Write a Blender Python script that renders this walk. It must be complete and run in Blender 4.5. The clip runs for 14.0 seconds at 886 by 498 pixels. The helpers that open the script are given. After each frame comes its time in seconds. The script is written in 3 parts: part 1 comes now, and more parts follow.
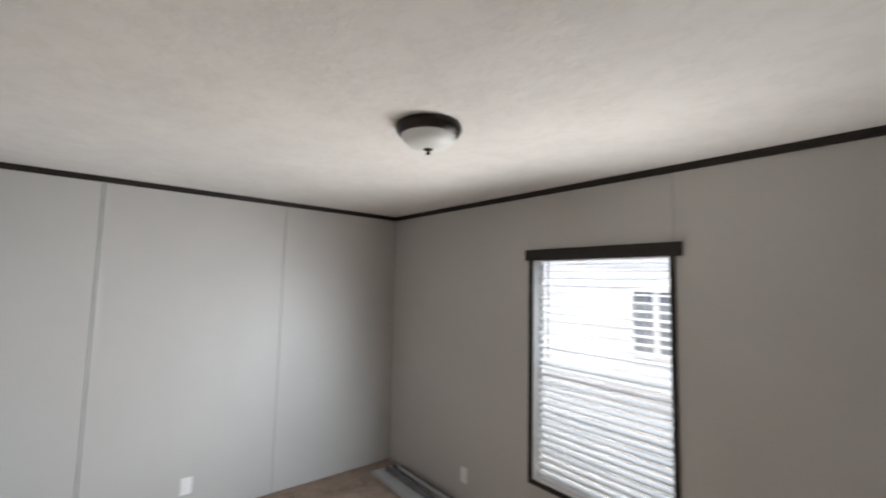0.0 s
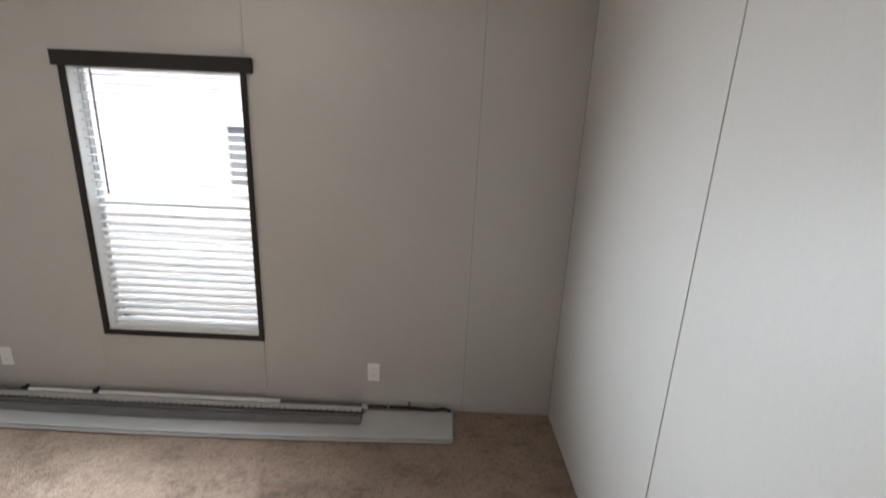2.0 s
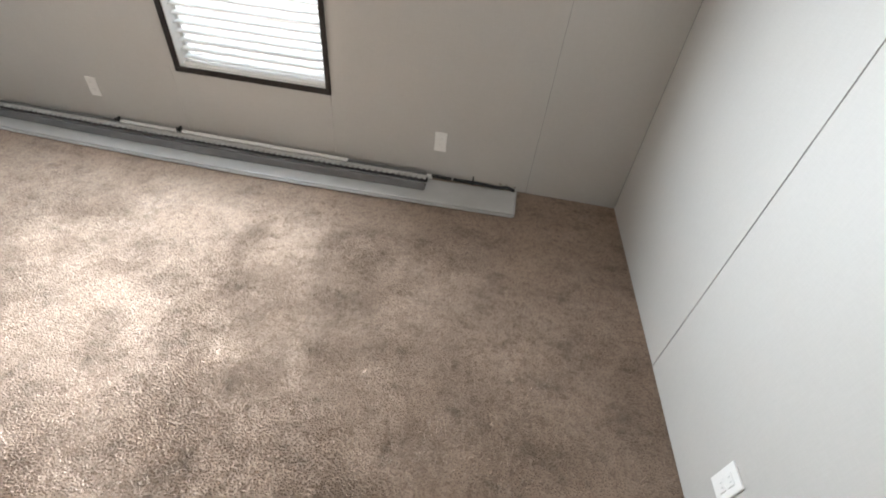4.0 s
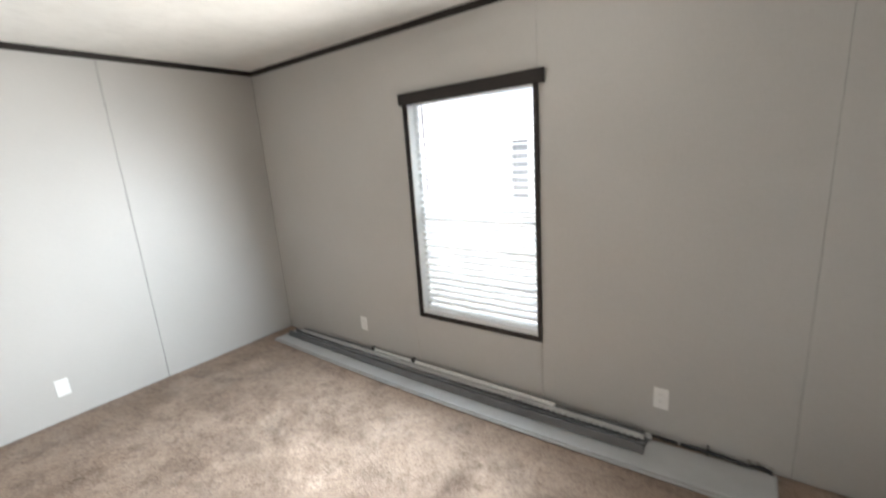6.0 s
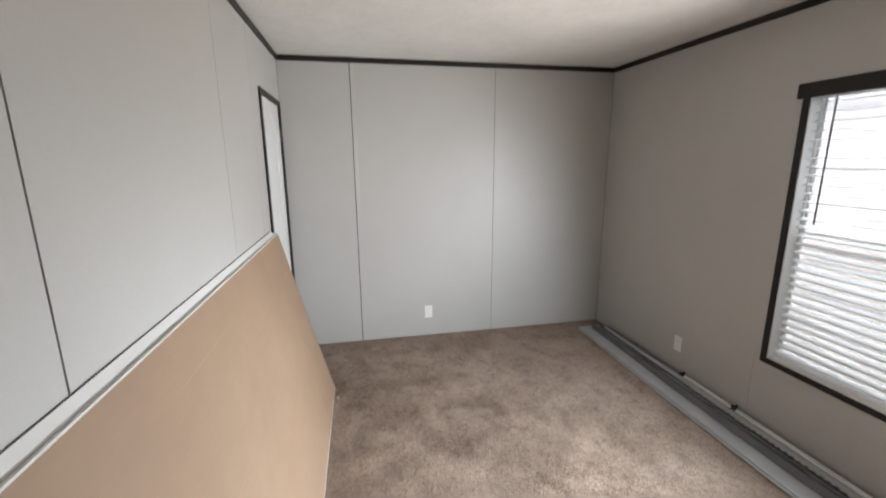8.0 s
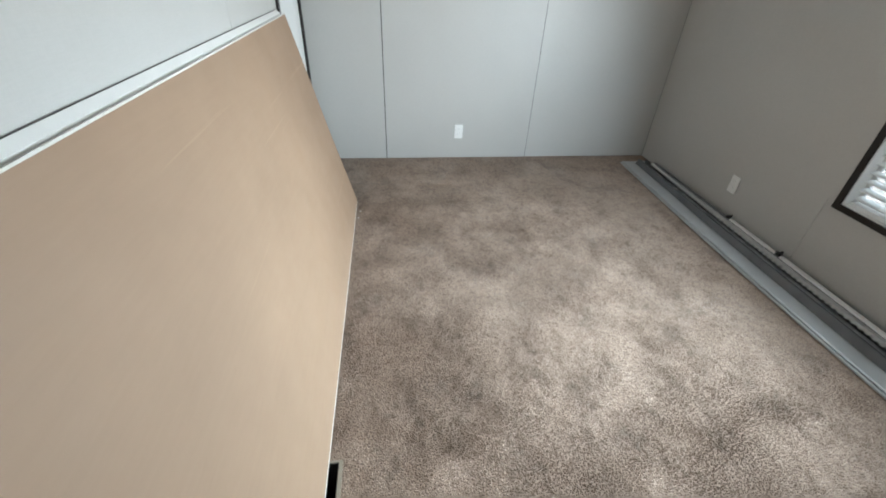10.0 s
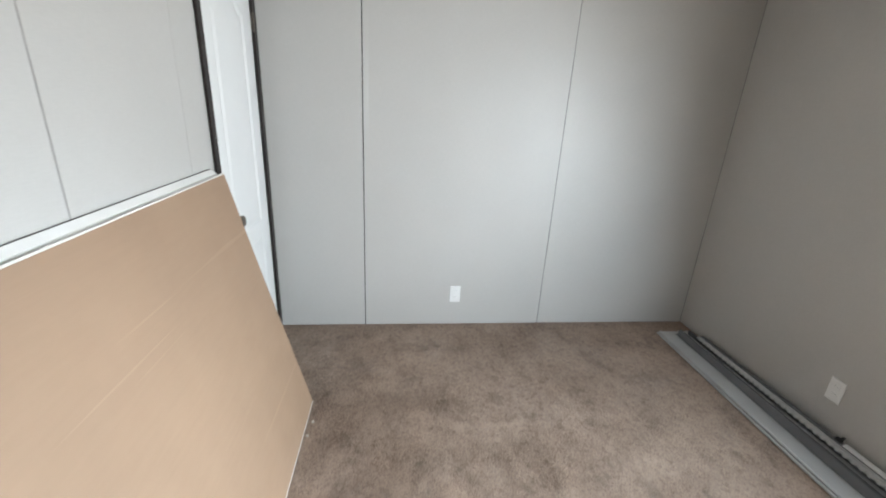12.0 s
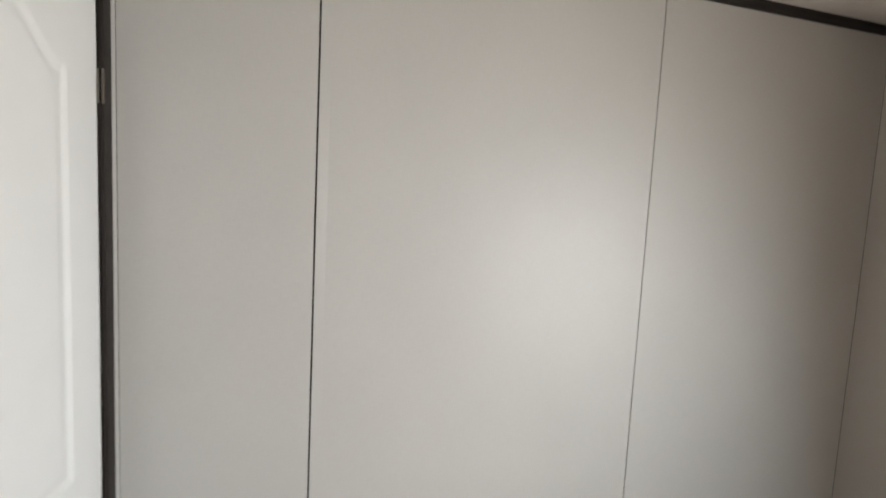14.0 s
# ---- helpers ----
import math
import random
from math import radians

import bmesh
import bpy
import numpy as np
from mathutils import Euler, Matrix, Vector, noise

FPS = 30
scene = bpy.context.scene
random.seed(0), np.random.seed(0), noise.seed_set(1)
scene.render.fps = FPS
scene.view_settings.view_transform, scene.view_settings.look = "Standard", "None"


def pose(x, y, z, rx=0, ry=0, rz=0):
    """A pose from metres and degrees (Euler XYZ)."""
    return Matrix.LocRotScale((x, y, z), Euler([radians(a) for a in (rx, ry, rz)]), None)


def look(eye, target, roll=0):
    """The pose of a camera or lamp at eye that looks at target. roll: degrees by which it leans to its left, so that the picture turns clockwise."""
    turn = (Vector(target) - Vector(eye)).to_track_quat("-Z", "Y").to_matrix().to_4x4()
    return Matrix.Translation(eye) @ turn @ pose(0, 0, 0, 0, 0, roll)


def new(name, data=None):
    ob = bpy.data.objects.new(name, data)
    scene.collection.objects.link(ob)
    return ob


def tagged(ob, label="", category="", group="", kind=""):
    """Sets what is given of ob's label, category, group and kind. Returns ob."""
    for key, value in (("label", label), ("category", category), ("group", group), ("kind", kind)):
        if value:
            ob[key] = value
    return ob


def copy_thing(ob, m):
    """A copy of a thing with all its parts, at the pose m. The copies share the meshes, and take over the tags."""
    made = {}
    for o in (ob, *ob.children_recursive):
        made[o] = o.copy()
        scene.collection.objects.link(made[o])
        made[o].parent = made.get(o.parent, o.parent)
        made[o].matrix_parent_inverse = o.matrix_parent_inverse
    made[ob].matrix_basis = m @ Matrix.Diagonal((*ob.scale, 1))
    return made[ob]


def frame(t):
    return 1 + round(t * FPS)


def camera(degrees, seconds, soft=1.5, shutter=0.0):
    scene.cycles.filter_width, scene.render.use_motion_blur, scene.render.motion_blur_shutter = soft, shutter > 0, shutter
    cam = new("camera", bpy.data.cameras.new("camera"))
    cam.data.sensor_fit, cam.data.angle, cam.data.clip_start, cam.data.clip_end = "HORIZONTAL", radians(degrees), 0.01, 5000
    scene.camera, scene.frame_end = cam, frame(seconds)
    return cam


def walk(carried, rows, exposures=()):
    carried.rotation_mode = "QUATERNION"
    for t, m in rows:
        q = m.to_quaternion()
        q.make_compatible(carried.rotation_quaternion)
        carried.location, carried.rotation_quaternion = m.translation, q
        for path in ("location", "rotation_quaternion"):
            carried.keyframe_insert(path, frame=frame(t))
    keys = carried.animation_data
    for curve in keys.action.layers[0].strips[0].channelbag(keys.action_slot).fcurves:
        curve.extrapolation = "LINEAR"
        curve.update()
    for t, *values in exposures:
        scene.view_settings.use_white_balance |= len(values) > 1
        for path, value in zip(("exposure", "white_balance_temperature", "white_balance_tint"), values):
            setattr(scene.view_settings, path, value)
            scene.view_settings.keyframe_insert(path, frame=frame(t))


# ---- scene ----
cam = camera(94.0, 14.0, soft=1.9, shutter=0.25)
EXPOSURES = [
    (0.0, 5.07, 6250, 11.5), (1.0, 5.32, 6400, 12.5), (2.5, 5.48, 6400, 11), (3.2, 5.75, 6400, 10), (5.3, 6.1, 6350, 9), (6.0, 5.85, 6300, 8.5), (6.5, 5.3, 6400, 11.5),
    (7.0, 5.0, 6400, 12.5), (8.0, 5.1, 6450, 12), (8.7, 5.23, 6350, 10.5), (10.8, 5.27, 5800, 0.5), (11.5, 5.4, 5900, 4.5), (12.5, 5.39, 6350, 9.5), (13.2, 5.3, 6600, 12), (14.0, 5.2, 6750, 11)]
PATH = [
    (0, (3.602, 0.575, 1.751), (2.064, 1.843, 1.916), 1.3),
    (0.5, (3.655, 0.575, 1.742), (2.84, 2.39, 1.941), -0.2),
    (1, (3.693, 0.575, 1.752), (3.498, 2.563, 1.855), -0.6),
    (1.5, (3.764, 0.624, 1.696), (3.725, 2.619, 1.56), 0.7),
    (2, (3.761, 0.652, 1.63), (3.753, 2.588, 1.128), 2.6),
    (2.5, (3.754, 0.694, 1.558), (3.72, 2.477, 0.654), 4.1),
    (3, (3.741, 0.667, 1.392), (3.658, 2.262, 0.188), 5.0),
    (3.2, (3.728, 0.641, 1.335), (3.634, 2.16, 0.037), 5.4),
    (5.5, (3.666, 0.708, 1.429), (2.91, 2.303, 0.488), -1.5),
    (6, (3.649, 0.69, 1.582), (2.48, 2.252, 1.141), -4.1),
    (6.5, (3.648, 0.64, 1.632), (2.113, 1.919, 1.544), -3.4),
    (7, (3.649, 0.585, 1.659), (1.807, 1.363, 1.627), -1.5),
    (7.5, (3.636, 0.569, 1.661), (1.709, 1.083, 1.52), -0.8),
    (8, (3.611, 0.573, 1.619), (1.695, 0.962, 1.197), -0.4),
    (8.5, (3.556, 0.558, 1.492), (1.788, 0.84, 0.6), -0.2),
    (8.7, (3.539, 0.571, 1.435), (1.86, 0.817, 0.376), -0.4),
    (10.8, (3.202, 0.586, 1.416), (1.571, 0.808, 0.28), 3.2),
    (11, (3.117, 0.578, 1.427), (1.422, 0.814, 0.392), 3.5),
    (11.5, (2.848, 0.685, 1.462), (1.032, 0.898, 0.65), 2.9),
    (12, (2.562, 0.74, 1.47), (0.69, 0.976, 0.806), 3.1),
    (12.5, (2.205, 0.712, 1.506), (0.334, 1.174, 0.97), 4.7),
    (13, (1.939, 0.742, 1.477), (0.031, 1.239, 1.14), 1.1),
    (13.5, (1.654, 0.732, 1.489), (-0.302, 1.002, 1.168), -2.1),
    (14, (1.383, 0.658, 1.513), (-0.561, 1.104, 1.36), 2.9),
]
walk(cam, [(t, look(eye, target, roll)) for t, eye, target, roll in PATH], EXPOSURES)

# ---- world and light ----
world = bpy.data.worlds.new("daylight")
scene.world = world
world.use_nodes = True
wn, wl = world.node_tree.nodes, world.node_tree.links
sky = wn.new("ShaderNodeTexSky")
sky.sky_type = "NISHITA"
sky.sun_disc = False
sky.sun_elevation = radians(68)
sky.air_density, sky.dust_density, sky.ozone_density = 0.6, 5.0, 0.5
sky.sun_rotation = radians(170)
wn["Background"].inputs["Strength"].default_value = 0.015
wl.new(sky.outputs["Color"], wn["Background"].inputs["Color"])

sun = new("sun", bpy.data.lights.new("sun", "SUN"))
sun.data.energy = 0.08
sun.data.angle = radians(10)
sun.data.color = (1.0, 0.95, 0.88)
sun.matrix_world = look((0.7, -4.0, 10.0), (0, 0, 0))


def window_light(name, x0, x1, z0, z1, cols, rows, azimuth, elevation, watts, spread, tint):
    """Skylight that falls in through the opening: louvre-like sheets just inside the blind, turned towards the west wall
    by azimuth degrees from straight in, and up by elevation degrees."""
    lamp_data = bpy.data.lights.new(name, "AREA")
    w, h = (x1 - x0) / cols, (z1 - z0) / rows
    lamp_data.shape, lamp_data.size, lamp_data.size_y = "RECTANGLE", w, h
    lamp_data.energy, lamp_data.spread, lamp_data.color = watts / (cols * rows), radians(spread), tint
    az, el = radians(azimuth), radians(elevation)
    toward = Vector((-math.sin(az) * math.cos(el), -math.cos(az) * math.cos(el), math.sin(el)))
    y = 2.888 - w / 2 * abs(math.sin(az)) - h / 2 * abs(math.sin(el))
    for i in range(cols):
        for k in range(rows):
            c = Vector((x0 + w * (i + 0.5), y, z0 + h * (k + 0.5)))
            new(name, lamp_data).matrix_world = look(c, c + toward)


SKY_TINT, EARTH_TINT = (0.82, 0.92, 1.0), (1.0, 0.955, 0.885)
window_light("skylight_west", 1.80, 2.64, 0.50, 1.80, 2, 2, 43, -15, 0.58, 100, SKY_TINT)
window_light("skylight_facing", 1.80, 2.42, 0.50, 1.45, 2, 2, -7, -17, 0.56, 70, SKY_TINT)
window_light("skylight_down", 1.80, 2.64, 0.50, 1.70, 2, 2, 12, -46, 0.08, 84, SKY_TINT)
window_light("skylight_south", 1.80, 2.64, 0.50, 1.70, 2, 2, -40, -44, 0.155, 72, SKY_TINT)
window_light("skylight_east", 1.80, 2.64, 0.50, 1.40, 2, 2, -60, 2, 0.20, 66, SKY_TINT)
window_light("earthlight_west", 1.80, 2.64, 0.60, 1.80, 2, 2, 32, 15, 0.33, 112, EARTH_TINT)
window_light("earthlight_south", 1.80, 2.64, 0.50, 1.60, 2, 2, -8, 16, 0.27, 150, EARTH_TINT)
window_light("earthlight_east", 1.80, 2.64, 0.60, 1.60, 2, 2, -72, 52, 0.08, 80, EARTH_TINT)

# the strip of open sky between the two eaves, above the window
eaves_light = new("skylight_eaves", bpy.data.lights.new("skylight_eaves", "AREA"))
eaves_light.data.shape, eaves_light.data.size, eaves_light.data.size_y = "RECTANGLE", 2.4, 0.40
eaves_light.data.energy, eaves_light.data.spread, eaves_light.data.color = 0.8, radians(100), SKY_TINT
eaves_light.matrix_world = look((2.1, 4.00, 2.27), (2.3, 2.93, 1.05))

# ---- dimensions ----
LX, LY, H = 4.455, 2.905, 2.402        # inside of the room, height at the east end
RISE = 0.019                            # the ceiling climbs by this much towards the west wall
HW = H + RISE + 0.01                    # walls run up behind the ceiling
SK = 0.005                              # thickness of the wall panels
T = 0.082                               # thickness of the walls behind them
WX0, WX1, WZ0, WZ1 = 1.772, 2.681, 0.455, 1.965   # window opening
DX0, DX1, DZ = 0.083, 0.714, 2.036      # door opening


# ---- materials ----
class Mat:
    """A node material with short hands for its nodes."""

    def __init__(self, name, rough=0.5, metal=0.0, spec=0.5):
        self.m = bpy.data.materials.new(name)
        self.m.use_nodes = True
        self.n, self.l = self.m.node_tree.nodes, self.m.node_tree.links
        self.b = self.n["Principled BSDF"]
        self.b.inputs["Roughness"].default_value = rough
        self.b.inputs["Metallic"].default_value = metal
        self.b.inputs["Specular IOR Level"].default_value = spec
        self.co = self.n.new("ShaderNodeTexCoord").outputs["Object"]

    def noise(self, scale, detail=3.0, rough=0.55, stretch=None):
        t = self.n.new("ShaderNodeTexNoise")
        t.inputs["Scale"].default_value = scale
        t.inputs["Detail"].default_value = detail
        t.inputs["Roughness"].default_value = rough
        src = self.co
        if stretch:
            mp = self.n.new("ShaderNodeMapping")
            mp.inputs["Scale"].default_value = stretch
            self.l.new(src, mp.inputs["Vector"])
            src = mp.outputs["Vector"]
        self.l.new(src, t.inputs["Vector"])
        return t.outputs["Fac"]

    def ramp(self, fac, *stops):
        r = self.n.new("ShaderNodeValToRGB")
        els = r.color_ramp.elements
        while len(els) < len(stops):
            els.new(0.5)
        for e, (p, c) in zip(els, stops):
            e.position, e.color = p, (*c, 1)
        self.l.new(fac, r.inputs["Fac"])
        return r.outputs["Color"]

    def mix(self, fac, a, b, mode="MIX"):
        x = self.n.new("ShaderNodeMix")
        x.data_type, x.blend_type = "RGBA", mode
        for key, v in ((0, fac), (6, a), (7, b)):
            if isinstance(v, (int, float)):
                x.inputs[key].default_value = v
            elif isinstance(v, tuple):
                x.inputs[key].default_value = (*v, 1)
            else:
                self.l.new(v, x.inputs[key])
        return x.outputs[2]

    def color(self, src):
        if isinstance(src, tuple):
            self.b.inputs["Base Color"].default_value = (*src, 1)
        else:
            self.l.new(src, self.b.inputs["Base Color"])
        return self

    def rough(self, fac, lo, hi):
        r = self.n.new("ShaderNodeMapRange")
        r.inputs["To Min"].default_value, r.inputs["To Max"].default_value = lo, hi
        self.l.new(fac, r.inputs["Value"])
        self.l.new(r.outputs["Result"], self.b.inputs["Roughness"])
        return self

    def bump(self, *layers):
        """layers: (height, strength, distance), the coarsest first."""
        last = None
        for h, s, d in layers:
            b = self.n.new("ShaderNodeBump")
            b.inputs["Strength"].default_value, b.inputs["Distance"].default_value = s, d
            self.l.new(h, b.inputs["Height"])
            if last:
                self.l.new(last, b.inputs["Normal"])
            last = b.outputs["Normal"]
        self.l.new(last, self.b.inputs["Normal"])
        return self


def shade(c, k):
    return tuple(min(1.0, v * k) for v in c)


def plain(name, c, rough=0.5, metal=0.0, vary=0.06, scale=18.0, relief=0.0, spec=0.5):
    m = Mat(name, rough, metal, spec)
    n = m.noise(scale, 4)
    m.color(m.ramp(n, (0.3, shade(c, 1 - vary)), (0.7, shade(c, 1 + vary))))
    m.rough(m.noise(scale * 3, 3), max(0.03, rough - 0.07), min(1, rough + 0.07))
    if relief:
        m.bump((m.noise(scale * 12, 3), 0.3, relief))
    return m.m


def wallboard():
    # vinyl-covered gypsum with a faint linen print
    m = Mat("vinyl_wallboard", 0.4, spec=0.38)
    c = (0.483, 0.467, 0.444)
    big = m.ramp(m.noise(1.3, 3), (0.3, shade(c, 0.965)), (0.7, shade(c, 1.03)))
    wa = m.noise(260, 2, 0.5, (1, 1, 0.12))
    we = m.noise(260, 2, 0.5, (0.12, 0.12, 1))
    lin = m.ramp(m.mix(0.5, wa, we), (0.35, (0.95, 0.95, 0.95)), (0.65, (1.0, 1.0, 1.0)))
    m.color(m.mix(1.0, big, lin, "MULTIPLY"))
    m.rough(m.noise(7, 4), 0.40, 0.50)
    m.bump((m.noise(2.2, 2), 0.25, 0.004), (wa, 0.12, 0.0006))
    return m.m


def ceiling_paint():
    m = Mat("ceiling_paint", 0.85, spec=0.25)
    c = (0.80, 0.785, 0.755)
    cloud = m.ramp(m.noise(2.2, 5, 0.62), (0.3, shade(c, 0.93)), (0.72, shade(c, 1.03)))
    # flattened plaster: patches with broken edges, a little duller
    scuff = m.ramp(m.noise(7.5, 7, 0.72), (0.50, (1, 1, 1)), (0.56, (0.955, 0.953, 0.95)), (0.62, (1, 1, 1)))
    m.color(m.mix(1.0, cloud, scuff, "MULTIPLY"))
    m.bump((m.noise(2.6, 2), 0.2, 0.01), (m.ramp(m.noise(10, 6, 0.65), (0.44, (0, 0, 0)), (0.58, (1, 1, 1))), 0.26, 0.004), (m.noise(60, 3), 0.08, 0.0015))
    return m.m


def carpet_pile():
    m = Mat("carpet_pile", 0.95, spec=0.12)
    c = (0.300, 0.224, 0.174)
    patch = m.noise(5.2, 7, 0.68, (1, 1.25, 1))
    base_c = m.ramp(patch, (0.39, shade(c, 0.78)), (0.46, shade(c, 0.97)), (0.54, shade(c, 1.03)), (0.64, shade(c, 1.13)))
    geo = m.n.new("ShaderNodeNewGeometry")
    yarn = m.ramp(geo.outputs["Random Per Island"], (0.0, (0.84, 0.83, 0.82)), (0.5, (0.98, 0.98, 0.98)), (1.0, (1.13, 1.13, 1.13)))
    clump = m.ramp(m.noise(34, 4, 0.65), (0.38, (0.81, 0.80, 0.80)), (0.45, (0.98, 0.98, 0.98)), (0.66, (1.07, 1.07, 1.07)))
    base_c = m.mix(1.0, base_c, clump, "MULTIPLY")
    m.color(m.mix(1.0, base_c, yarn, "MULTIPLY"))
    m.b.inputs["Sheen Weight"].default_value = 0.12
    m.b.inputs["Sheen Roughness"].default_value = 0.5
    return m.m


def kraft():
    m = Mat("kraft_backing", 0.62, spec=0.35)
    c = (0.298, 0.199, 0.131)
    a = m.ramp(m.noise(2.0, 4), (0.3, shade(c, 0.93)), (0.7, shade(c, 1.06)))
    fib = m.ramp(m.noise(60, 4, 0.6, (0.12, 1, 1)), (0.3, (0.975, 0.972, 0.97)), (0.7, (1.015, 1.015, 1.015)))
    # rubbed streaks that run slantwise over the paper
    mp = m.n.new("ShaderNodeMapping")
    mp.inputs["Rotation"].default_value = (0, radians(38), 0)
    mp.inputs["Scale"].default_value = (0.45, 1, 26)
    m.l.new(m.co, mp.inputs["Vector"])
    st = m.n.new("ShaderNodeTexNoise")
    st.inputs["Scale"].default_value, st.inputs["Detail"].default_value = 1.6, 3
    m.l.new(mp.outputs["Vector"], st.inputs["Vector"])
    streak = m.ramp(st.outputs["Fac"], (0.665, (1, 1, 1)), (0.70, (1.10, 1.11, 1.12)))
    m.color(m.mix(1.0, m.mix(1.0, a, fib, "MULTIPLY"), streak, "MULTIPLY"))
    m.rough(m.noise(9, 3), 0.5, 0.7)
    m.bump((m.noise(1.6, 2), 0.2, 0.006), (m.noise(140, 3), 0.12, 0.0006))
    return m.m


def dark_wood():
    m = Mat("dark_stained_trim", 0.42, spec=0.32)
    g = m.noise(26, 5, 0.6, (0.25, 0.25, 0.25))
    m.color(m.ramp(g, (0.3, (0.009, 0.0063, 0.0052)), (0.7, (0.020, 0.0142, 0.0115))))
    m.rough(m.noise(40, 3), 0.34, 0.52)
    m.bump((m.noise(70, 3), 0.15, 0.0006))
    return m.m


def clear_glass():
    m = bpy.data.materials.new("window_glass")
    m.use_nodes = True
    n, l = m.node_tree.nodes, m.node_tree.links
    n.remove(n["Principled BSDF"])
    tr, gl, mx, fr = (n.new(k) for k in ("ShaderNodeBsdfTransparent", "ShaderNodeBsdfGlossy", "ShaderNodeMixShader", "ShaderNodeFresnel"))
    tr.inputs["Color"].default_value = (0.94, 0.96, 0.95, 1)
    gl.inputs["Roughness"].default_value = 0.02
    fr.inputs["IOR"].default_value = 1.45
    l.new(fr.outputs["Fac"], mx.inputs["Fac"])
    l.new(tr.outputs["BSDF"], mx.inputs[1])
    l.new(gl.outputs["BSDF"], mx.inputs[2])
    l.new(mx.outputs["Shader"], n["Material Output"].inputs["Surface"])
    return m


def fly_mesh():
    m = bpy.data.materials.new("insect_mesh")
    m.use_nodes = True
    n, l = m.node_tree.nodes, m.node_tree.links
    n["Principled BSDF"].inputs["Base Color"].default_value = (0.12, 0.12, 0.12, 1)
    tr, mx = n.new("ShaderNodeBsdfTransparent"), n.new("ShaderNodeMixShader")
    mx.inputs["Fac"].default_value = 0.19
    l.new(tr.outputs["BSDF"], mx.inputs[1])
    l.new(n["Principled BSDF"].outputs["BSDF"], mx.inputs[2])
    l.new(mx.outputs["Shader"], n["Material Output"].inputs["Surface"])
    return m


def blind_vinyl():
    m = Mat("blind_slat_vinyl", 0.42)
    m.color(m.ramp(m.noise(12, 3), (0.3, (0.82, 0.82, 0.81)), (0.7, (0.87, 0.87, 0.86))))
    tr, mx = m.n.new("ShaderNodeBsdfTranslucent"), m.n.new("ShaderNodeMixShader")
    tr.inputs["Color"].default_value = (0.92, 0.92, 0.91, 1)
    mx.inputs["Fac"].default_value = 0.24
    m.l.new(m.b.outputs["BSDF"], mx.inputs[1])
    m.l.new(tr.outputs["BSDF"], mx.inputs[2])
    m.l.new(mx.outputs["Shader"], m.n["Material Output"].inputs["Surface"])
    return m.m


M_WALL, M_CEIL, M_CARPET, M_KRAFT, M_DARK = wallboard(), ceiling_paint(), carpet_pile(), kraft(), dark_wood()
M_GLASS, M_SCREEN, M_SLAT = clear_glass(), fly_mesh(), blind_vinyl()
M_STUD = plain("gypsum_behind", (0.035, 0.032, 0.028), 0.9, vary=0.1)
M_EDGE = plain("gypsum_edge", (0.64, 0.62, 0.58), 0.85, vary=0.05, scale=60, relief=0.0006)
M_BOARD = plain("board_face", (0.74, 0.73, 0.705), 0.6, vary=0.03, scale=12)
M_GAP_SHADE = plain("dark_gap_shade", (0.045, 0.04, 0.036), 0.7, vary=0.1)
M_DOOR = plain("door_paint", (0.72, 0.72, 0.71), 0.34, vary=0.015, scale=6, relief=0.0003)
M_PLATE = plain("outlet_plastic", (0.80, 0.79, 0.77), 0.32, vary=0.015)
M_SLOT = plain("slot_grey", (0.30, 0.30, 0.29), 0.6)
M_JAMB = plain("vinyl_jamb", (0.86, 0.86, 0.85), 0.4, vary=0.02)
M_BRONZE = plain("oiled_bronze", (0.022, 0.017, 0.015), 0.3, 0.55, vary=0.15, scale=30)
M_NICKEL = plain("satin_nickel", (0.24, 0.215, 0.19), 0.22, 1.0, vary=0.05)
M_ALAB = plain("frosted_glass", (0.74, 0.76, 0.74), 0.5, vary=0.05, scale=9)
M_ALU = plain("painted_metal", (0.47, 0.475, 0.475), 0.45, 0.15, vary=0.06, scale=6)
M_GREY = plain("galvanised_metal", (0.125, 0.127, 0.132), 0.5, 0.2, vary=0.10, scale=9)
M_WHITE = plain("white_vinyl", (0.74, 0.74, 0.73), 0.42, vary=0.03)
M_STRIP = plain("grey_vinyl", (0.44, 0.44, 0.435), 0.45, vary=0.05)
M_WIRE = plain("black_rubber", (0.016, 0.015, 0.015), 0.55)
M_DUCT = plain("duct_dark", (0.028, 0.03, 0.022), 0.7, vary=0.2)
M_TAN = plain("tan_enamel", (0.30, 0.26, 0.20), 0.45, vary=0.06)
M_SIDING = plain("white_siding", (0.80, 0.80, 0.79), 0.55, vary=0.03, scale=4)
M_ROOF = plain("roof_shingle", (0.11, 0.10, 0.10), 0.9, vary=0.2, scale=20)
M_NGLASS = plain("far_glass", (0.26, 0.27, 0.29), 0.08, vary=0.1)
M_GROUND = plain("pale_gravel", (0.46, 0.44, 0.41), 0.95, vary=0.22, scale=2.2, relief=0.02)


# ---- mesh helpers ----
def box(bm, x0, x1, y0, y1, z0, z1, bevel=0.0, segs=2):
    made = bmesh.ops.create_cube(bm, size=1.0)["verts"]
    for v in made:
        v.co = Vector(((x0 + x1) / 2 + v.co.x * (x1 - x0), (y0 + y1) / 2 + v.co.y * (y1 - y0), (z0 + z1) / 2 + v.co.z * (z1 - z0)))
    if bevel:
        edges = list({e for v in made for e in v.link_edges})
        bmesh.ops.bevel(bm, geom=edges, offset=bevel, segments=segs, profile=0.5, affect="EDGES")
    return bm


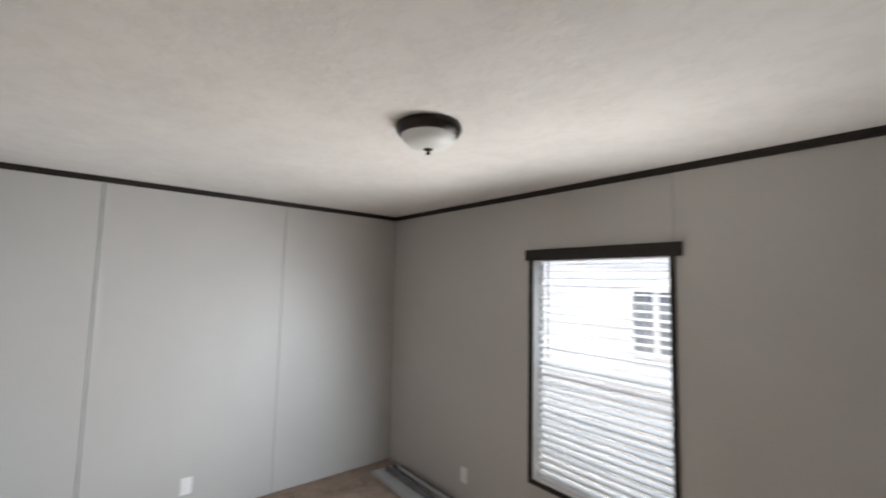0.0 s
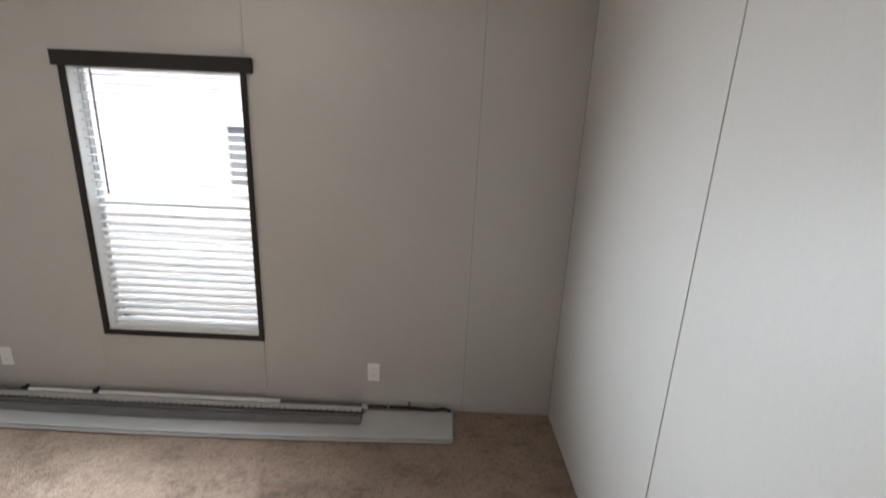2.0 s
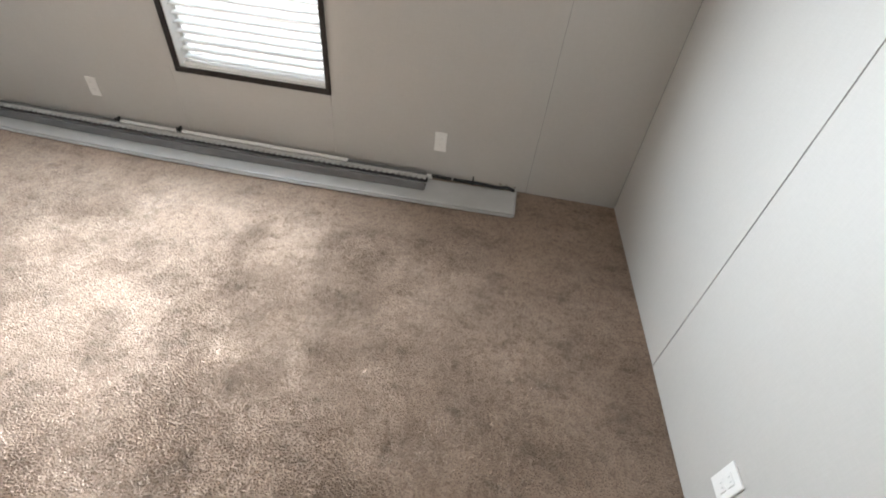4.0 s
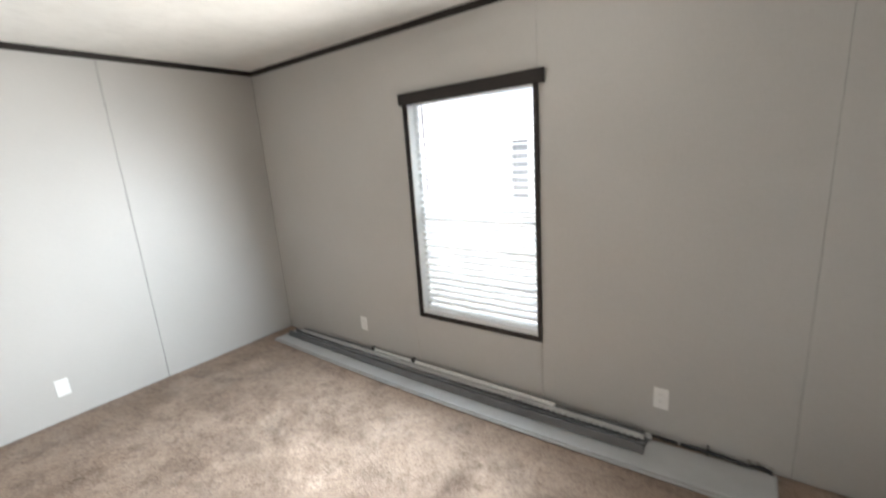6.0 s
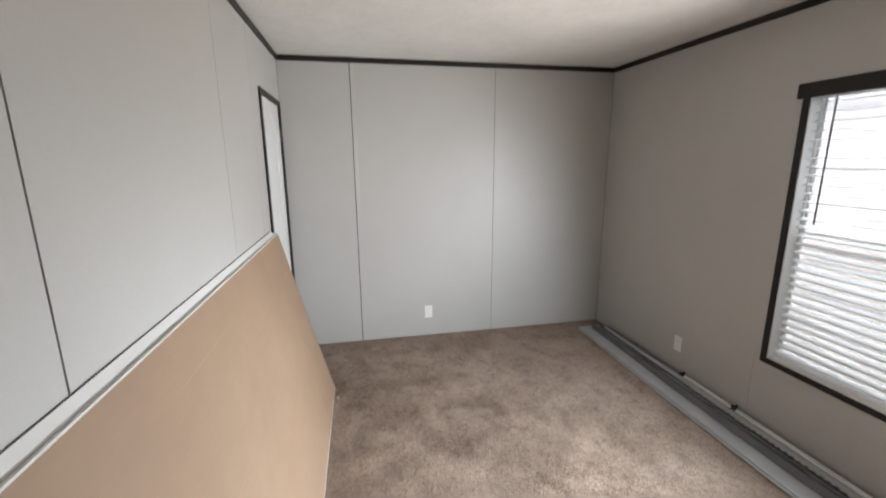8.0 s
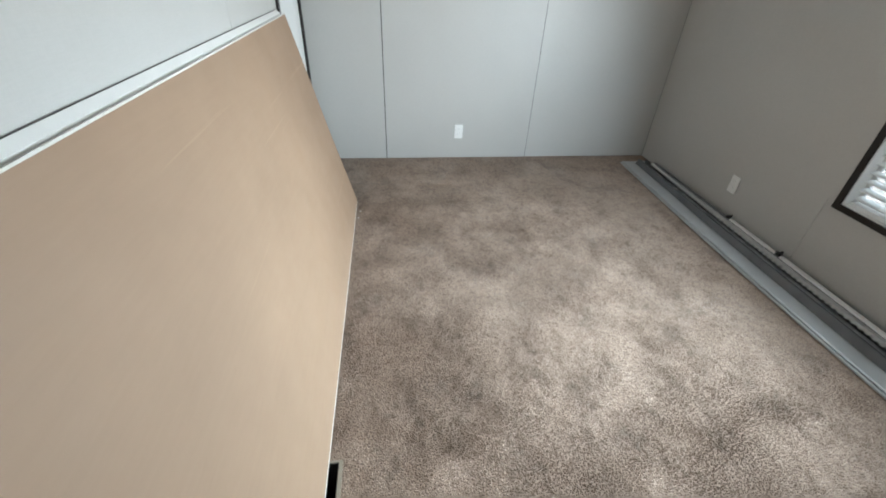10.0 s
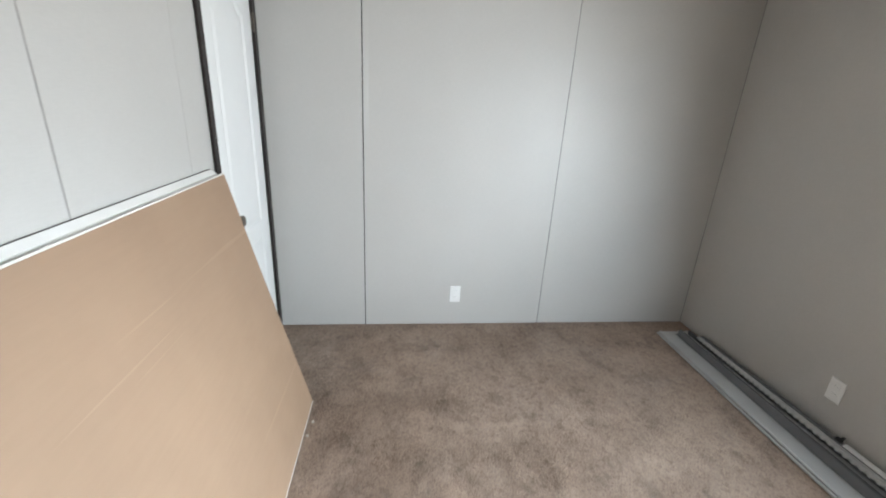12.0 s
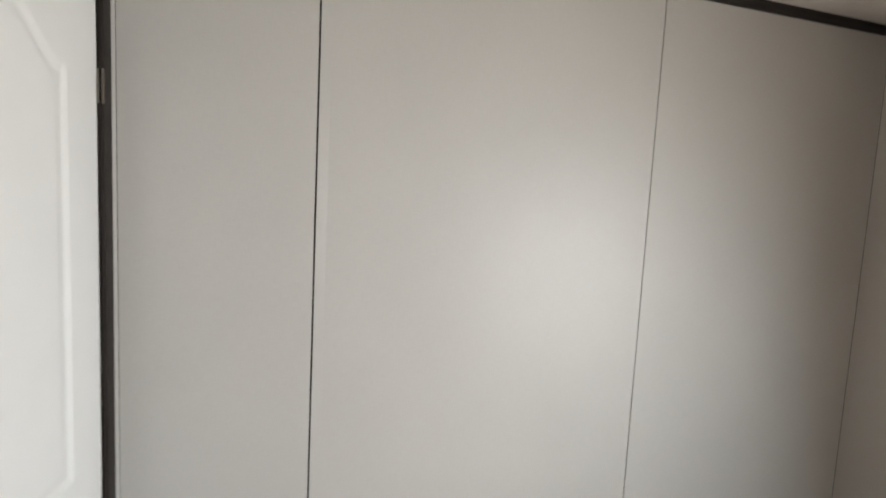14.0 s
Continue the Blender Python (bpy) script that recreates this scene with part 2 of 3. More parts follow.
def boxes(*rows, bevel=0.0):
    bm = bmesh.new()
    for r in rows:
        box(bm, *r, bevel=bevel)
    return bm


def lathe(bm, rings, centre=(0, 0, 0), axis="z", n=40, cap=False):
    """A turned body from rows of radius and height."""
    cx, cy, cz = centre
    loops = []
    for r, h in rings:
        loop = []
        for k in range(n):
            a = 2 * math.pi * k / n
            u, v = r * math.cos(a), r * math.sin(a)
            p = (cx + u, cy + v, cz + h) if axis == "z" else (cx + u, cy + h, cz + v) if axis == "y" else (cx + h, cy + u, cz + v)
            loop.append(bm.verts.new(p))
        loops.append(loop)
    for a, b in zip(loops, loops[1:]):
        for k in range(n):
            bm.faces.new((a[k], a[(k + 1) % n], b[(k + 1) % n], b[k]))
    if cap:
        bm.faces.new(loops[0])
        bm.faces.new(loops[-1])
    bmesh.ops.recalc_face_normals(bm, faces=bm.faces)
    return bm


def tube(bm, points, r, n=8):
    loops = []
    for k, p in enumerate(points):
        p = Vector(p)
        d = (Vector(points[min(k + 1, len(points) - 1)]) - Vector(points[max(k - 1, 0)])).normalized()
        s = d.cross((0, 0, 1) if abs(d.z) < 0.9 else (1, 0, 0)).normalized()
        u = s.cross(d)
        loops.append([bm.verts.new(p + r * (math.cos(2 * math.pi * j / n) * s + math.sin(2 * math.pi * j / n) * u)) for j in range(n)])
    for a, b in zip(loops, loops[1:]):
        for j in range(n):
            bm.faces.new((a[j], a[(j + 1) % n], b[(j + 1) % n], b[j]))
    bm.faces.new(loops[0])
    bm.faces.new(loops[-1])
    bmesh.ops.recalc_face_normals(bm, faces=bm.faces)
    return bm


def extrude_x(bm, profile, x0, x1, steps=1, wave=None):
    """A bar along x from a closed outline of (y, z)."""
    loops = []
    for k in range(steps + 1):
        x = x0 + (x1 - x0) * k / steps
        dy, dz = wave(x) if wave else (0, 0)
        loops.append([bm.verts.new((x, y + dy, z + dz)) for y, z in profile])
    n = len(profile)
    for a, b in zip(loops, loops[1:]):
        for j in range(n):
            bm.faces.new((a[j], a[(j + 1) % n], b[(j + 1) % n], b[j]))
    bm.faces.new(loops[0])
    bm.faces.new(loops[-1])
    bmesh.ops.recalc_face_normals(bm, faces=bm.faces)
    return bm


def obj(name, bm, material, smooth=False):
    me = bpy.data.meshes.new(name)
    if smooth:
        for f in bm.faces:
            f.smooth = True
    bm.to_mesh(me)
    bm.free()
    me.materials.append(material)
    return new(name, me)


def part(name, bm, material, parent, label="", smooth=False):
    ob = obj(name, bm, material, smooth)
    ob.parent = parent
    return tagged(ob, label)


def base(name, x, y, z):
    e = new(name)
    e.location = (x, y, z)
    e.empty_display_size = 0.1
    return e


def part_at(name, bm, material, parent, label="", smooth=False):
    """A part modelled in world metres under a parent that stands elsewhere."""
    root = Vector((0, 0, 0))
    p = parent
    while p:
        root += p.location
        p = p.parent
    bmesh.ops.translate(bm, verts=bm.verts, vec=-root)
    return part(name, bm, material, parent, label, smooth)


# ---- structure ----
ROUT = T + SK

# carpeted floor with the hole of the floor register
VX0, VX1, VY0, VY1 = 2.645, 2.90, 0.265, 0.372


def floor_sheet():
    bm = bmesh.new()
    for x0, x1, y0, y1 in ((-ROUT, VX0, -ROUT, LY + ROUT), (VX1, LX + ROUT, -ROUT, LY + ROUT), (VX0, VX1, -ROUT, VY0), (VX0, VX1, VY1, LY + ROUT)):
        box(bm, x0, x1, y0, y1, -0.10, -0.005)
    return bm


def value_noise(x, y, cell, rng):
    """Smooth noise from -1 to 1 on a random lattice."""
    n = 96
    g = rng.uniform(-1, 1, (n, n))
    u, v = x / cell + 7.3, y / cell + 3.1
    i, j = np.floor(u).astype(int), np.floor(v).astype(int)
    a, b = u - i, v - j
    a, b = a * a * (3 - 2 * a), b * b * (3 - 2 * b)
    i, j, i1, j1 = i % n, j % n, (i + 1) % n, (j + 1) % n
    return (g[i, j] * (1 - a) + g[i1, j] * a) * (1 - b) + (g[i, j1] * (1 - a) + g[i1, j1] * a) * b


def pile_mesh(step=0.0076):
    """Cut yarn ends all over the floor, leaning in brushed patches; each is a small three-sided tuft."""
    rng = np.random.default_rng(5)
    gx, gy = np.meshgrid(np.arange(0.004, LX - 0.003, step), np.arange(0.004, LY - 0.003, step), indexing="ij")
    x = (gx + rng.uniform(-0.45, 0.45, gx.shape) * step).ravel()
    y = (gy + rng.uniform(-0.45, 0.45, gy.shape) * step).ravel()
    hole = (x > VX0 - 0.012) & (x < VX1 + 0.016) & (y > VY0 - 0.016) & (y < VY1 + 0.016)
    x, y = x[~hole], y[~hole]
    n = len(x)
    # trodden and brushed patches with fairly sharp borders, and loose tufts within them
    lean_x = 0.27 * np.tanh(2.6 * value_noise(x, y, 0.30, rng)) + 0.26 * np.tanh(2.4 * value_noise(x, y, 0.11, rng)) + 0.22 * value_noise(x, y, 0.04, rng)
    lean_y = 0.27 * np.tanh(2.6 * value_noise(x, y, 0.26, rng)) + 0.26 * np.tanh(2.4 * value_noise(x, y, 0.12, rng)) + 0.22 * value_noise(x, y, 0.04, rng)
    h = 0.0085 + 0.0016 * value_noise(x, y, 0.06, rng) + rng.uniform(-0.0016, 0.0016, n)
    # the print that a piece of furniture has left: two feet and the rail between them
    rail = (np.abs(x - 0.985) < 0.014) & (np.abs(y - 1.22) < 0.155)
    feet = (np.abs(x - 0.985) < 0.032) & (np.abs(np.abs(y - 1.22) - 0.155) < 0.024)
    h = np.where(rail, h - 0.0048, h)
    h = np.where(feet, h - 0.0068, h)
    lean_x = np.where(rail | feet, lean_x + 0.5, lean_x)
    turn = rng.uniform(0, 2 * math.pi, n)
    r = 0.0056
    verts = np.empty((n, 4, 3))
    for k in range(3):
        verts[:, k, 0] = x + r * np.cos(turn + k * 2 * math.pi / 3)
        verts[:, k, 1] = y + r * np.sin(turn + k * 2 * math.pi / 3)
        verts[:, k, 2] = -0.0058
    verts[:, 3, 0] = x + 0.0075 * lean_x + rng.uniform(-0.0022, 0.0022, n)
    verts[:, 3, 1] = y + 0.0075 * lean_y + rng.uniform(-0.0022, 0.0022, n)
    verts[:, 3, 2] = h - 0.0075
    first = (np.arange(n) * 4)[:, None]
    tris = (first[:, :, None] + np.array([[0, 1, 3], [1, 2, 3], [2, 0, 3]])[None]).reshape(-1, 3)
    me = bpy.data.meshes.new("carpet_pile")
    me.vertices.add(n * 4)
    me.vertices.foreach_set("co", verts.reshape(-1))
    me.loops.add(len(tris) * 3)
    me.loops.foreach_set("vertex_index", tris.reshape(-1).astype(np.int32))
    me.polygons.add(len(tris))
    me.polygons.foreach_set("loop_start", np.arange(0, len(tris) * 3, 3, dtype=np.int32))
    me.update(calc_edges=True)
    me.materials.append(M_CARPET)
    return me


carpet = tagged(obj("floor", floor_sheet(), M_CARPET), "brown cut-pile carpet with brushed lighter patches", "carpet", kind="structure")
pile = tagged(new("carpet_pile", pile_mesh()), kind="stuff")
pile.parent = carpet


def ceiling_height(x):
    return H + RISE * (1 - x / LX)


def ceiling_slab():
    bm = boxes((-ROUT, LX + ROUT, -ROUT, LY + ROUT, 0.0, 0.1))
    for v in bm.verts:
        v.co.z += ceiling_height(v.co.x)
    return bm


tagged(obj("ceiling", ceiling_slab(), M_CEIL), "white ceiling with a stippled plaster texture", "ceiling", kind="structure")
tagged(obj("roof", boxes((-0.4, LX + 0.4, -0.5, LY + 0.32, H + 0.14, H + 0.24)), M_ROOF), "dark shingled roof above the room", "roof", kind="structure")

wall_west = tagged(obj("wall_west", boxes((-ROUT, -SK, -ROUT, LY + ROUT, 0, HW)), M_STUD), "grey vinyl wallboard wall with dark panel joints", "wall", kind="structure")
wall_east = tagged(obj("wall_east", boxes((LX + SK, LX + ROUT, -ROUT, LY + ROUT, 0, HW)), M_STUD), "grey vinyl wallboard wall with one dark joint", "wall", kind="structure")
wall_north = tagged(obj("wall_north", boxes(
    (-SK, WX0, LY + SK, LY + ROUT, 0, HW), (WX1, LX + SK, LY + SK, LY + ROUT, 0, HW),
    (WX0, WX1, LY + SK, LY + ROUT, 0, WZ0), (WX0, WX1, LY + SK, LY + ROUT, WZ1, HW)), M_STUD), "grey vinyl wallboard wall around a window", "wall", kind="structure")
wall_south = tagged(obj("wall_south", boxes(
    (-SK, DX0 - 0.02, -ROUT, -SK, 0, HW), (DX1 + 0.02, LX + SK, -ROUT, -SK, 0, HW),
    (DX0 - 0.02, DX1 + 0.02, -ROUT, -SK, DZ + 0.02, HW), (DX0 - 0.02, DX1 + 0.02, -ROUT - 0.03, -ROUT + 0.02, 0, DZ + 0.02)), M_STUD), "pale vinyl wallboard wall with a closed door", "wall", kind="structure")


def sheet_yz(y0, y1, x, sign, lift=None):
    """A wall panel in a plane of constant x; lift(y, z) bends it out of the wall."""
    bm = bmesh.new()
    if lift is None:
        return box(bm, min(x, x - sign * SK), max(x, x - sign * SK), y0, y1, 0.002, HW, bevel=0.0004, segs=1)
    ys = [y0, y0 + 0.008, y0 + 0.020, y0 + 0.031, y0 + 0.034, y1]
    rows = 60
    grid = [[bm.verts.new((x + sign * lift(y - y0, 0.002 + (HW - 0.002) * k / rows), y, 0.002 + (HW - 0.002) * k / rows)) for y in ys] for k in range(rows + 1)]
    back = [[bm.verts.new((x - sign * SK, y, 0.002 + (HW - 0.002) * k / rows)) for y in (y0, y1)] for k in range(rows + 1)]
    for k in range(rows):
        for j in range(len(ys) - 1):
            bm.faces.new((grid[k][j], grid[k][j + 1], grid[k + 1][j + 1], grid[k + 1][j]))
        bm.faces.new((grid[k][0], grid[k + 1][0], back[k + 1][0], back[k][0]))
        bm.faces.new((grid[k][-1], back[k][1], back[k + 1][1], grid[k + 1][-1]))
    bmesh.ops.recalc_face_normals(bm, faces=bm.faces)
    return bm


def loose_edge(d, z):
    # a lip of vinyl has come away beside the joint, at mid height and again under the ceiling
    mid = max(0.0, 1 - ((z - 1.50) / 0.42) ** 2)
    top = max(0.0, (z - 2.02) / 0.40)
    a = 0.0010 + 0.0040 * mid + 0.0060 * top + 0.0008 * math.sin(z * 9.0)
    return max(0.0, a) * max(0.0, 1 - d / 0.032) ** 0.8


# west wall panels
W1, W2 = 0.552, 1.777
part("wall_panel", sheet_yz(0.001, W1 - 0.004, 0, 1), M_WALL, wall_west)
part("wall_panel", sheet_yz(W1 + 0.0025, W2 - 0.002, 0, 1, loose_edge), M_WALL, wall_west, "grey wall panel with a loose wavy edge")
part("wall_panel", sheet_yz(W2 + 0.002, LY - 0.001, 0, 1), M_WALL, wall_west)
# east wall panels
E1 = 1.765
part("wall_panel", sheet_yz(0.001, E1 - 0.0025, LX, -1), M_WALL, wall_east)
part("wall_panel", sheet_yz(E1 + 0.0025, LY - 0.001, LX, -1), M_WALL, wall_east)


def sheet_xz(rows, y, sign):
    bm = bmesh.new()
    for x0, x1, z0, z1 in rows:
        box(bm, x0, x1, min(y, y - sign * SK), max(y, y - sign * SK), z0, z1)
    return bm


# north wall panels
N1, N2, N3 = 1.700, 2.700, 3.915
part("wall_panel", sheet_xz([(0.001, N1, 0.002, HW), (N1, N2 - 0.0012, WZ1, HW), (N1, WX0, WZ0, WZ1)], LY, -1), M_WALL, wall_north)
part("wall_panel", sheet_xz([(N1 + 0.002, N2 - 0.0012, 0.002, WZ0), (WX1, N2 - 0.0012, WZ0, WZ1)], LY, -1), M_WALL, wall_north)
part("wall_panel", sheet_xz([(N2 + 0.0012, N3 - 0.0008, 0.002, HW)], LY, -1), M_WALL, wall_north)
part("wall_panel", sheet_xz([(N3 + 0.0008, LX - 0.001, 0.002, HW)], LY, -1), M_WALL, wall_north)
# south wall panels
S0, S1, S2, S3 = 0.945, 1.557, 2.748, 3.97
part("wall_panel", sheet_xz([(0.001, DX0 - 0.02, 0.002, HW), (DX0 - 0.02, DX1 + 0.02, DZ + 0.02, HW), (DX1 + 0.02, S0 - 0.0012, 0.002, HW)], 0, 1), M_WALL, wall_south)
part("wall_panel", sheet_xz([(S0 + 0.0012, S1 - 0.0017, 0.002, HW)], 0, 1), M_WALL, wall_south)
part("wall_panel", sheet_xz([(S1 + 0.0017, S2 - 0.003, 0.002, HW)], 0, 1), M_WALL, wall_south)
part("wall_panel", sheet_xz([(S2 + 0.003, S3 - 0.0015, 0.002, HW)], 0, 1), M_WALL, wall_south)
part("wall_panel", sheet_xz([(S3 + 0.0015, LX - 0.001, 0.002, HW)], 0, 1), M_WALL, wall_south)

# dark moulding between walls and ceiling
CR, CT = 0.039, 0.011


def crown(length):
    """A moulding bar along +x, its back at y = 0, hanging down from z = 0."""
    return extrude_x(bmesh.new(), [(0, 0), (CT, 0), (CT, -0.010), (CT - 0.003, -0.016), (CT - 0.003, -CR + 0.006), (CT - 0.006, -CR), (0, -CR)], 0, length)


TILT = math.degrees(math.atan2(RISE, LX))
HI, LO = H + RISE - 0.0005, H - 0.0005
for length, m in ((LX, pose(0, 0.0005, HI, 0, TILT, 0)), (LX, pose(LX, LY - 0.0005, LO, 0, -TILT, 180)),
                  (LY - 2 * CT, pose(LX - 0.0005, CT, LO, 0, 0, 90)), (LY - 2 * CT, pose(0.0005, LY - CT, HI, 0, 0, -90))):
    ob = tagged(obj("trim", crown(length), M_DARK), "dark brown wooden moulding under the ceiling", "moulding", "ceiling mouldings", "structure")
    ob.matrix_world = m


# ---- window ----
window = base("window_1", (WX0 + WX1) / 2, LY, WZ0)
tagged(window, "white vinyl window in a dark brown casing", "window", kind="structure")
CX0, CX1, CZ0, CZ1 = 1.743, 2.705, 0.425, 1.925      # outside of the casing
part_at("casing", boxes((CX0, WX0 + 0.004, LY - 0.012, LY - 0.0005, CZ0 + 0.032, CZ1), bevel=0.002), M_DARK, window)
part_at("casing", boxes((WX1 - 0.004, CX1, LY - 0.012, LY - 0.0005, CZ0 + 0.032, CZ1), bevel=0.002), M_DARK, window)
part_at("casing", boxes((CX0, CX1, LY - 0.012, LY - 0.0005, CZ0, CZ0 + 0.032), bevel=0.002), M_DARK, window)
part_at("head_casing", boxes((1.717, 2.743, LY - 0.022, LY - 0.0005, 1.922, 1.997), bevel=0.003), M_DARK, window, "wide dark brown head casing")
JY = LY + ROUT + 0.01
for r in ((WX0 + 0.0005, WX0 + 0.008, LY - 0.0005, JY, WZ0 + 0.008, WZ1 - 0.0005), (WX1 - 0.008, WX1 - 0.0005, LY - 0.0005, JY, WZ0 + 0.008, WZ1 - 0.0005), (WX0 + 0.0005, WX1 - 0.0005, LY - 0.0005, JY, WZ0 + 0.0005, WZ0 + 0.008)):
    part_at("jamb", boxes(r), M_JAMB, window, "white jamb lining")
FY0, FY1, MR = LY + 0.0645, LY + 0.087, 1.215


def sash(x0, x1, z0, z1, y0, y1, w):
    return boxes((x0, x0 + w, y0, y1, z0, z1), (x1 - w, x1, y0, y1, z0, z1), (x0 + w, x1 - w, y0, y1, z0, z0 + w), (x0 + w, x1 - w, y0, y1, z1 - w, z1))


part_at("window_frame", sash(WX0 + 0.009, WX1 - 0.009, WZ0 + 0.009, WZ1, FY0, FY1, 0.007), M_WHITE, window)
upper = part_at("sash", sash(WX0 + 0.017, WX1 - 0.017, MR - 0.007, WZ1 - 0.008, FY0 + 0.015, FY1 - 0.002, 0.012), M_WHITE, window)
lower = part_at("sash", sash(WX0 + 0.017, WX1 - 0.017, WZ0 + 0.017, MR + 0.007, FY0 + 0.001, FY0 + 0.014, 0.012), M_WHITE, window)
for s, z0, z1, y in ((upper, MR + 0.0045, WZ1 - 0.0195, FY0 + 0.0165), (lower, WZ0 + 0.0285, MR - 0.0045, FY0 + 0.006)):
    g = part_at("pane", boxes((WX0 + 0.0285, WX1 - 0.0285, y, y + 0.003, z0, z1)), M_GLASS, s, "clear glass")
    g.visible_shadow = False
scr = part_at("insect_screen", boxes((WX0 + 0.022, WX1 - 0.022, FY1 + 0.004, FY1 + 0.005, WZ0 + 0.022, MR)), M_SCREEN, window, "fine grey insect screen")

# ---- venetian blind ----
BX0, BX1, BY = WX0 + 0.024, WX1 - 0.014, LY + 0.037
blind = tagged(base("window_blind", (BX0 + BX1) / 2, BY, WZ0), "white horizontal slat blind, lowered with open slats", "blind")
part_at("headrail", boxes((BX0, BX1, BY - 0.022, BY + 0.026, 1.917, 1.957), bevel=0.002), M_SLAT, blind)


def slat(w):
    """A slat of slightly arched section along x about its middle."""
    n, d, t, sag = 6, 0.048, 0.0034, 0.0018
    top = [(-d / 2 + d * k / n, t / 2 + sag * (1 - (2 * k / n - 1) ** 2)) for k in range(n + 1)]
    low = [(y, z - t) for y, z in reversed(top)]
    return extrude_x(bmesh.new(), top + low, -w / 2, w / 2)


PITCH, Z_TOP = 0.0462, 1.893
first = None
count = 31
for k in range(count):
    z = Z_TOP - k * PITCH
    if first is None:
        first = obj("slat", slat(BX1 - BX0 - 0.004), M_SLAT)
        ob = first
    else:
        ob = new("slat", first.data)
    ob.parent = blind
    ob.location = (0.001 * math.sin(k * 2.3), 0.0008 * math.sin(k * 1.7), z - WZ0)
    ob.rotation_euler = (radians(10.0 + 1.2 * math.sin(k * 1.1)), radians(0.05 * math.sin(k * 0.9)), 0)
part_at("bottom_rail", boxes((BX0, BX1, BY - 0.025, BY + 0.025, WZ0 + 0.009, WZ0 + 0.028), bevel=0.003), M_SLAT, blind)
for x in (BX0 + 0.13, BX1 - 0.13, (BX0 + BX1) / 2):
    for y in (BY - 0.026, BY + 0.026):
        part_at("ladder_cord", tube(bmesh.new(), [(x, y, WZ0 + 0.02), (x, y, 1.92)], 0.0007, 5), M_SLAT, blind)
wand = part_at("tilt_wand", tube(bmesh.new(), [(1.902, LY - 0.004, 1.915), (1.903, LY - 0.006, 1.60), (1.901, LY - 0.004, 1.272)], 0.0045, 8), plain("wand_grey", (0.11, 0.11, 0.105), 0.35), blind, "thin grey tilt wand")

# ---- door ----
door = tagged(base("door_1", (DX0 + DX1) / 2, 0, 0), "closed white two-panel door with a dark frame", "door", kind="structure")
for r in ((0.045, DX0, 0.0005, 0.012, 0.002, DZ + 0.034), (DX1, 0.756, 0.0005, 0.012, 0.002, DZ + 0.034), (DX0, DX1, 0.0005, 0.012, DZ, DZ + 0.034)):
    part_at("casing", boxes(r, bevel=0.002), M_DARK, door, "dark brown door casing")
for r in ((DX0 - 0.019, DX0, -ROUT + 0.021, 0.0, 0.002, DZ), (DX1, DX1 + 0.019, -ROUT + 0.021, 0.0, 0.002, DZ), (DX0 - 0.019, DX1 + 0.019, -ROUT + 0.021, 0.0, DZ, DZ + 0.019)):
    part_at("jamb", boxes(r), M_DARK, door)


def panel_depth(x, z):
    """Relief of the moulded door face: sunk grooves round a raised field, the upper one with an arched head."""
    def groove(d):
        # d: metres inside the outline
        if d <= 0:
            return 0.0
        if d < 0.012:
            return -0.0075 * math.sin(d / 0.012 * math.pi / 2)
        if d < 0.040:
            return -0.0075 + 0.0060 * (d - 0.012) / 0.028
        return -0.0015
    x0, x1 = 0.205, 0.592
    u = (x - (x0 + x1) / 2) / ((x1 - x0) / 2)
    best = 0.0
    top = 1.825 + 0.105 * max(0.0, math.cos(min(1.0, abs(u) / 0.80) * math.pi / 2)) ** 1.2
    d = min(x - x0, x1 - x, z - 0.80, (top - z) * 0.86)
    if d > 0:
        best = groove(d)
    d = min(x - x0, x1 - x, z - 0.17, 0.71 - z)
    if d > 0:
        best = groove(d)
    return best


def leaf():
    bm = bmesh.new()
    nx, nz, yf, yb = 110, 220, -0.004, -0.038
    gx = [DX0 + 0.003 + (DX1 - DX0 - 0.006) * i / nx for i in range(nx + 1)]
    gz = [0.012 + (DZ - 0.015) * k / nz for k in range(nz + 1)]
    g = [[bm.verts.new((x, yf + panel_depth(x, z), z)) for x in gx] for z in gz]
    for k in range(nz):
        for i in range(nx):
            bm.faces.new((g[k][i], g[k + 1][i], g[k + 1][i + 1], g[k][i + 1]))
    for f in bm.faces:
        f.smooth = True
    box(bm, gx[0], gx[-1], yb, yf - 0.012, gz[0], gz[-1])
    for a, b in ((0, 0), (nx, nx)):
        col = [g[k][a] for k in range(nz + 1)]
        bk = [bm.verts.new((v.co.x, yf - 0.013, v.co.z)) for v in col]
        for k in range(nz):
            bm.faces.new((col[k], col[k + 1], bk[k + 1], bk[k]))
    return bm


leaf_ob = part_at("leaf", leaf(), M_DOOR, door)
knob = part_at("knob", lathe(bmesh.new(), [(0.0, -0.004), (0.033, -0.004), (0.033, 0.001), (0.029, 0.007), (0.016, 0.010), (0.012, 0.016), (0.011, 0.026), (0.015, 0.031), (0.024, 0.037), (0.0285, 0.046), (0.0275, 0.056), (0.021, 0.062), (0.0, 0.0635)], (0.656, 0.0, 0.914), "y", 32), M_NICKEL, door, "round brushed nickel knob", True)
part_at("hinge", lathe(boxes((DX0 - 0.002, DX0 + 0.006, -0.002, 0.0035, 1.768, 1.857)), [(0.0, 0), (0.0036, 0), (0.0036, 0.092), (0.0, 0.092)], (DX0 + 0.001, 0.010, 1.767), "z", 12), M_NICKEL, door, "steel butt hinge")

